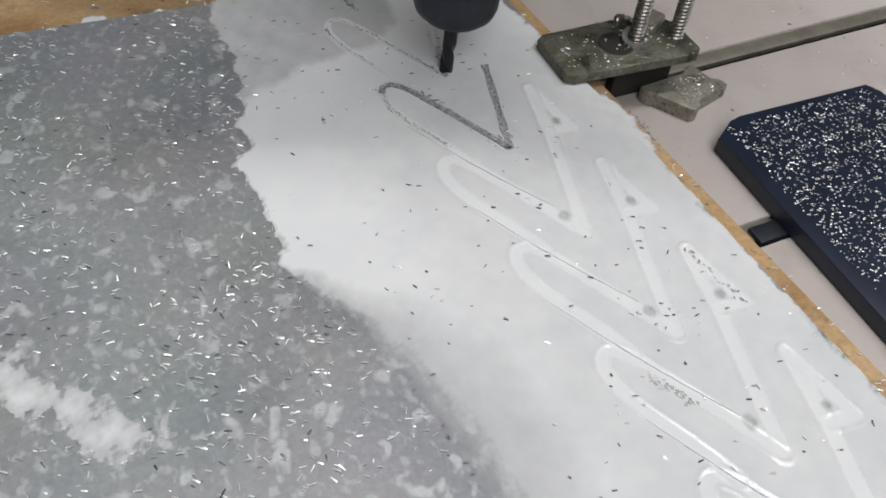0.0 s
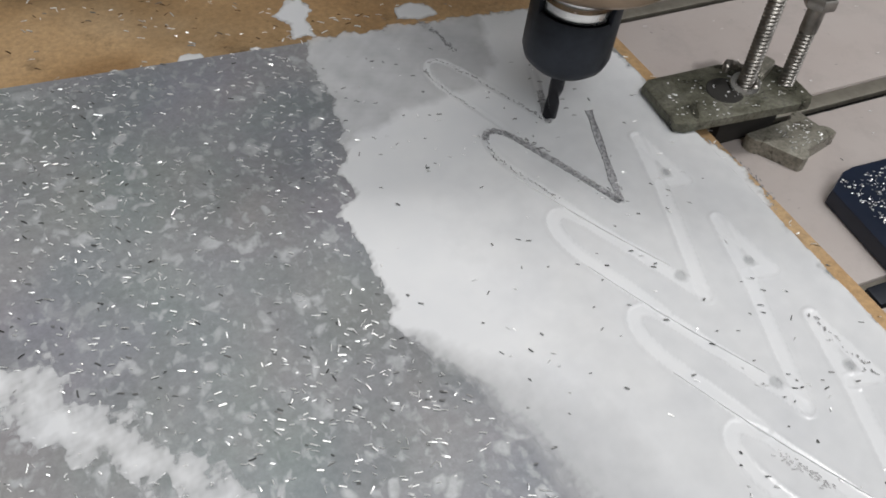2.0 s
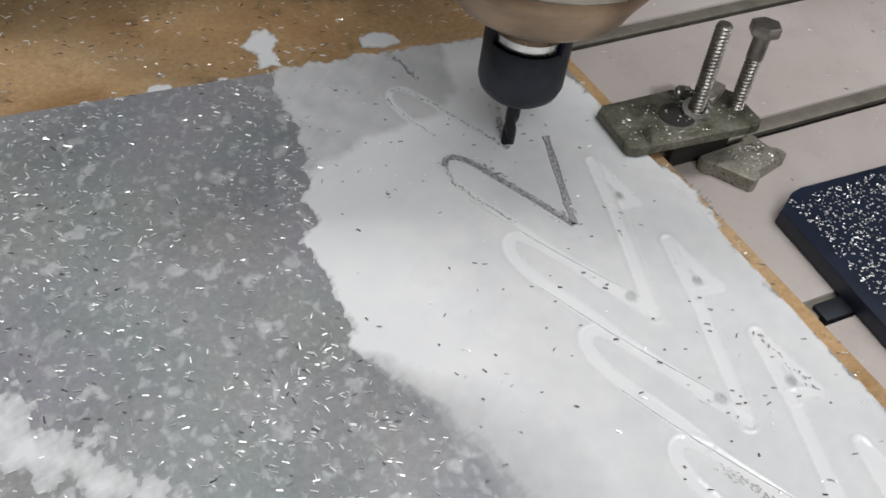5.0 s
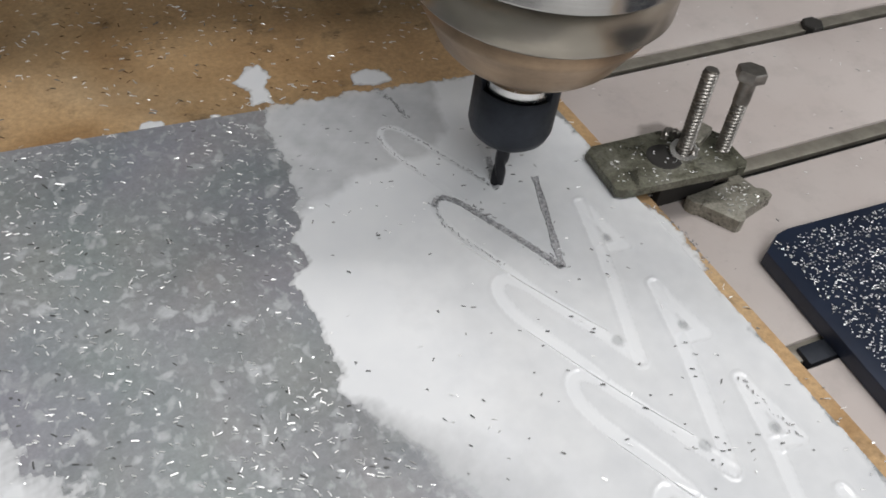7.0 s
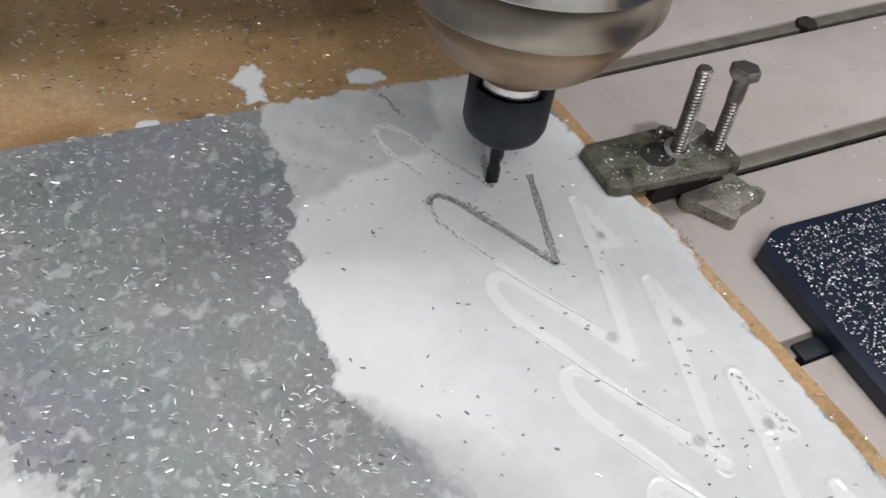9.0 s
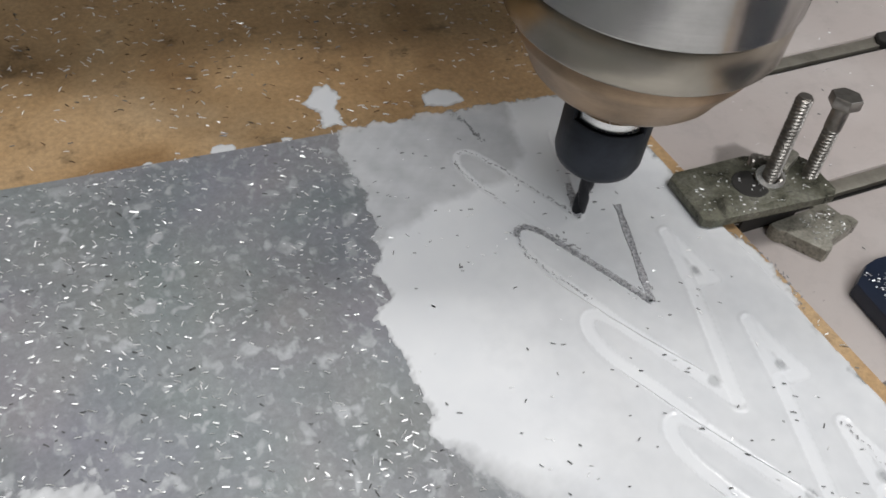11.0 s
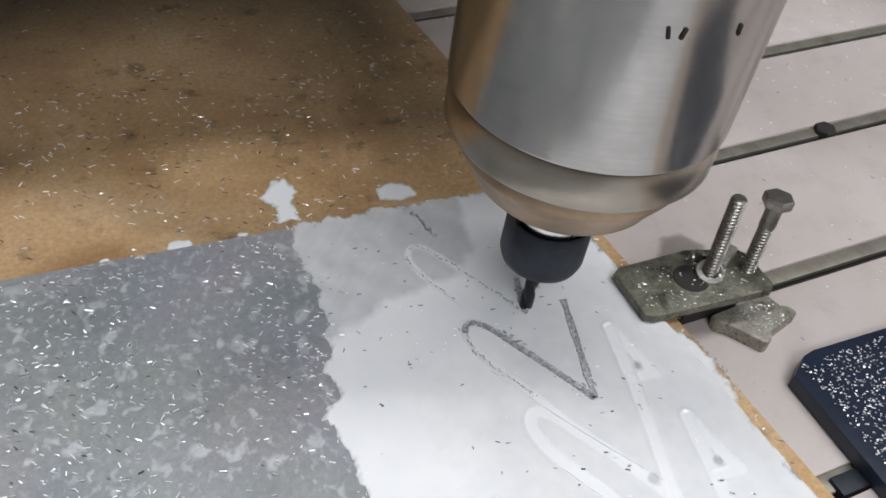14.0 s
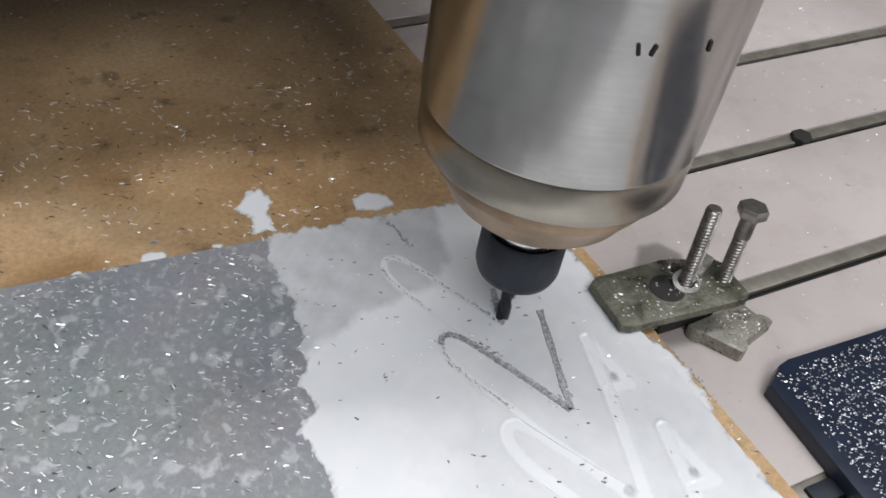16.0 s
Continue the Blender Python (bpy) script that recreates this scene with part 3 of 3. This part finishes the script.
def build_clamp():
    c = thing("hold_down_clamp", pose(0, 0, 0), "oily dark steel clamp plate pressing the zinc sheet down", "clamp")
    outline = [(-0.002, -0.001), (0.001, -0.003), (0.050, -0.0065), (0.0525, -0.004), (0.0525, 0.012), (0.050, 0.0155), (0.030, 0.0215), (0.001, 0.022), (-0.002, 0.020)]
    plate = part("plate", prism(outline, 0.0014, 0.0048, 0.0005), CLAMP, c)
    # flat black disc round the stud, painted for the shade in a recess
    part("hole_shade", lathe([(0.0, 0.0), (0.0064, 0.0), (0.0068, -0.0004), (0.0, -0.0004)], 28), DARK, plate).matrix_local = pose(0.0240, 0.0082, 0.00515)
    w = lathe([(0.0032, 0.0), (0.0052, 0.0), (0.0055, 0.0006), (0.0052, 0.0013), (0.0032, 0.0013), (0.0032, 0.0)], 32)
    part("washer", w, BRIGHT, plate, "shiny tilted washer").matrix_local = pose(0.0315, 0.0075, 0.0058, 10, -8, 0)
    hook = bmesh.new()
    for i in range(9):
        a = radians(150 - 24 * i)
        bmesh.ops.create_cube(hook, size=1, matrix=pose(0.0060 * math.cos(a), 0.0060 * math.sin(a), 0.0010 + 0.0060 * max(0, 1 - i / 6) ** 1.1, 0, 0, math.degrees(a)) @ Matrix.Diagonal((0.0019, 0.0034, 0.0034, 1)))["verts"]
    bmesh.ops.bevel(hook, geom=hook.edges[:], offset=0.0006, segments=1, affect="EDGES")
    part("hook", hook, BOLT, plate, "bent steel hook round the stud").matrix_local = pose(0.0298, 0.0092, 0.0050)
    part("lug", box(-0.0055, 0.0055, -0.0030, 0.0030, 0, 0.0042, 0.0013), HEEL, plate, "rounded grey lug").matrix_local = pose(0.0415, 0.0125, 0.0047, 0, -8, 28)
    return c


def build_stud():
    s = thing("threaded_stud", pose(0.0315, 0.0075, 0.0018, -5.5, 4.5, 0), "upright threaded steel stud through the clamp plate", "bolt")
    part("thread", thread(0.0030, 0.038, 0.0014), BOLT, s)
    return s


def build_bolt():
    b = thing("hex_bolt", pose(0.0475, 0.0050, 0.0047, -5.5, 5.0, 0), "hexagon-headed steel bolt standing in the clamp plate", "bolt")
    part("thread", thread(0.0029, 0.0225, 0.0014), BOLT, b)
    part("shank", lathe([(0.0, 0.0205), (0.0030, 0.0205), (0.0030, 0.030), (0.0, 0.030)], 24), BOLT, b)
    part("head", hexagon(0.0096, 0.0296, 0.0336), BOLT, b)
    return b


def build_heel():
    # added black block: its colour stands for the shade under the plate
    tagged(mesh_object("gap_shade_block", box(0.024, 0.050, 0.004, 0.0085, TABLE_Z, 0.0014, 0.0008), DARK), "black block standing for the shaded gap under the clamp plate", "block")
    ring = []
    for cx, cy, start in ((0.0468, -0.0128, -100), (0.0630, -0.0085, -10), (0.0598, 0.0010, 70), (0.0392, -0.0005, 160)):
        ring += [(cx + 0.0046 * math.cos(radians(start + 15 * k)), cy + 0.0046 * math.sin(radians(start + 15 * k))) for k in range(7)]
    h = prism(ring, TABLE_Z, -0.0120, 0.0009)
    tagged(mesh_object("heel_block", h, HEEL), "oily grey steel heel block under the clamp plate", "block")


build_clamp()
build_stud()
build_bolt()
build_heel()

# ---- the black block ----


def build_block():
    b = thing("black_block", pose(0, 0, TABLE_Z), "blue-black plastic block covered in bright chips on the table", "block")
    outline = [(0.0455, -0.0335), (0.0445, -0.170), (0.128, -0.170), (0.122, -0.034), (0.119, -0.0285), (0.060, -0.0265), (0.055, -0.0275)]
    part("body", prism(outline, 0.0006, 0.0070, 0.0009), RUBBER, b)
    part("foot", box(0.050, 0.116, -0.165, -0.035, 0, 0.001), DARK, b, smooth=False)
    # black filler added for the dark shaded slot beside the block
    part("slot_shade_fill", box(0.034, 0.047, -0.0762, -0.0690, -0.0060, 0.0008, 0.0006), BLACK_STEEL, b, "black filler standing for the dark shade in the slot")


build_block()


def build_slot_nut():
    n = hexagon(0.0095, -0.010, 0.0018)
    bmesh.ops.translate(n, verts=n.verts[:], vec=(0.168, 0.086, TABLE_Z))
    tagged(mesh_object("slot_nut", n, DARK, smooth=False), "small dark nut sitting in a table slot", "nut")


build_slot_nut()

# ---- chips ----


def chips(name, count, spot, label, seed, sizes=(0.0006, 0.0022), material=None):
    """Thin curled slivers of aluminium, strewn by the function spot(rng) -> x, y, z or None."""
    rng = np.random.default_rng(seed)
    verts, faces = [], []
    made = 0
    while made < count:
        p = spot(rng)
        if p is None:
            continue
        made += 1
        x, y, z = p
        long, wide = rng.uniform(*sizes) * 0.5, rng.uniform(0.00010, 0.00024)
        turn = rng.normal(-0.47, 0.35) if rng.random() < 0.7 else rng.uniform(0, math.pi)
        roll, pitch = rng.normal(0, 0.45), rng.normal(0, 0.16)
        m = Matrix.Translation((x, y, z + wide * abs(math.sin(roll)) + long * abs(math.sin(pitch)) + 0.0002)) @ Euler((roll, pitch, turn)).to_matrix().to_4x4()
        k = len(verts)
        for u in (-1, 0, 1):
            for v in (-1, 1):
                for w in (0, 1):
                    verts.append(tuple(m @ Vector((u * long, v * wide, -abs(u) * long * 0.12 + w * 0.00012))))
        for s in (0, 4):
            faces += [(k + s, k + s + 4, k + s + 6, k + s + 2), (k + s + 1, k + s + 3, k + s + 7, k + s + 5), (k + s, k + s + 1, k + s + 5, k + s + 4), (k + s + 2, k + s + 6, k + s + 7, k + s + 3)]
        faces += [(k, k + 2, k + 3, k + 1), (k + 8, k + 9, k + 11, k + 10)]
    me = bpy.data.meshes.new(name)
    me.from_pydata(verts, [], faces)
    me.materials.append(material or CHIPS)
    return tagged(new(name, me), label, "chips", kind="stuff")


def wet(x, y):
    return float(inside(np.array([x]), np.array([y]), PUDDLE)[0]) > 0


def on_sheet(rng):
    x, y = rng.uniform(-0.26, -0.08), rng.uniform(-0.15, 0.088)
    if y > sheet_far(x) - 0.001 or wet(x, y):
        return None
    patch = noise.noise(Vector((x * 22, y * 22, 1.5)))
    return (x, y, 0.0) if rng.random() < 0.6 + 0.6 * patch else None


def on_puddle(rng):
    x, y = rng.uniform(-0.12, 0.012), rng.uniform(-0.15, 0.08)
    clump = noise.noise(Vector((x * 45, y * 45, 7.5)))
    return (x, y, 0.0005) if wet(x, y) and rng.random() < 0.3 + 0.6 * clump else None


def on_board(rng):
    x, y = rng.uniform(-0.26, 0.0), rng.uniform(0.09, 0.36)
    if y < sheet_far(x) + 0.001 or x > board_edge(y) - 0.002:
        return None
    patch = noise.noise(Vector((x * 20, y * 20, 3.5)))
    return (x, y, -0.0022) if rng.random() < (0.5 + patch) * (1.0 if y < 0.2 else 0.35) else None


def on_strip(rng):
    y = rng.uniform(-0.14, 0.06)
    return rng.uniform(sheet_right(y) + 0.001, board_edge(y)), y, -0.0022


def on_table(rng):
    x, y = rng.uniform(0.02, 0.33), rng.uniform(-0.12, 0.30)
    if min(abs(y - s) for s in SLOTS) < SLOT_HALF + 0.001 or (x < 0.13 and y < -0.022) or (x < 0.064 and -0.03 < y < 0.026):
        return None
    return x, y, TABLE_Z


def on_block(rng):
    x, y = rng.uniform(0.05, 0.118), rng.uniform(-0.165, -0.031)
    return x, y, TABLE_Z + 0.0072


def on_clamp(rng):
    return rng.uniform(0.0, 0.05), rng.uniform(-0.003, 0.018), 0.0049


def on_heel(rng):
    return rng.uniform(0.045, 0.061), rng.uniform(-0.012, 0.0), -0.0119


chips("metal_chips", 2200, on_sheet, "bright aluminium chips strewn over the zinc sheet", 11)
chips("metal_chips", 270, on_puddle, "metal chips floating in the white coolant", 12, (0.0006, 0.0017), material=WET_CHIPS)
chips("metal_chips", 800, on_board, "bright metal chips scattered over the brown board", 13, (0.0009, 0.0028))
tagged(chips("wood_crumbs", 260, on_board, "dark brown wet crumbs scattered over the fibreboard", 19, (0.0008, 0.0026), material=CRUMBS), category="crumbs")
chips("metal_chips", 40, on_strip, "metal chips on the bare board edge", 14)
chips("metal_chips", 420, on_table, "small metal chips lying on the pale table", 15, (0.0006, 0.0017))
chips("metal_chips", 3600, on_block, "bright metal chips covering the black block", 16, (0.0003, 0.0010))
chips("metal_chips", 100, on_clamp, "metal chips lying on the clamp plate", 17, (0.0004, 0.0012))
chips("metal_chips", 60, on_heel, "metal chips lying on the heel block", 18, (0.0004, 0.0011))
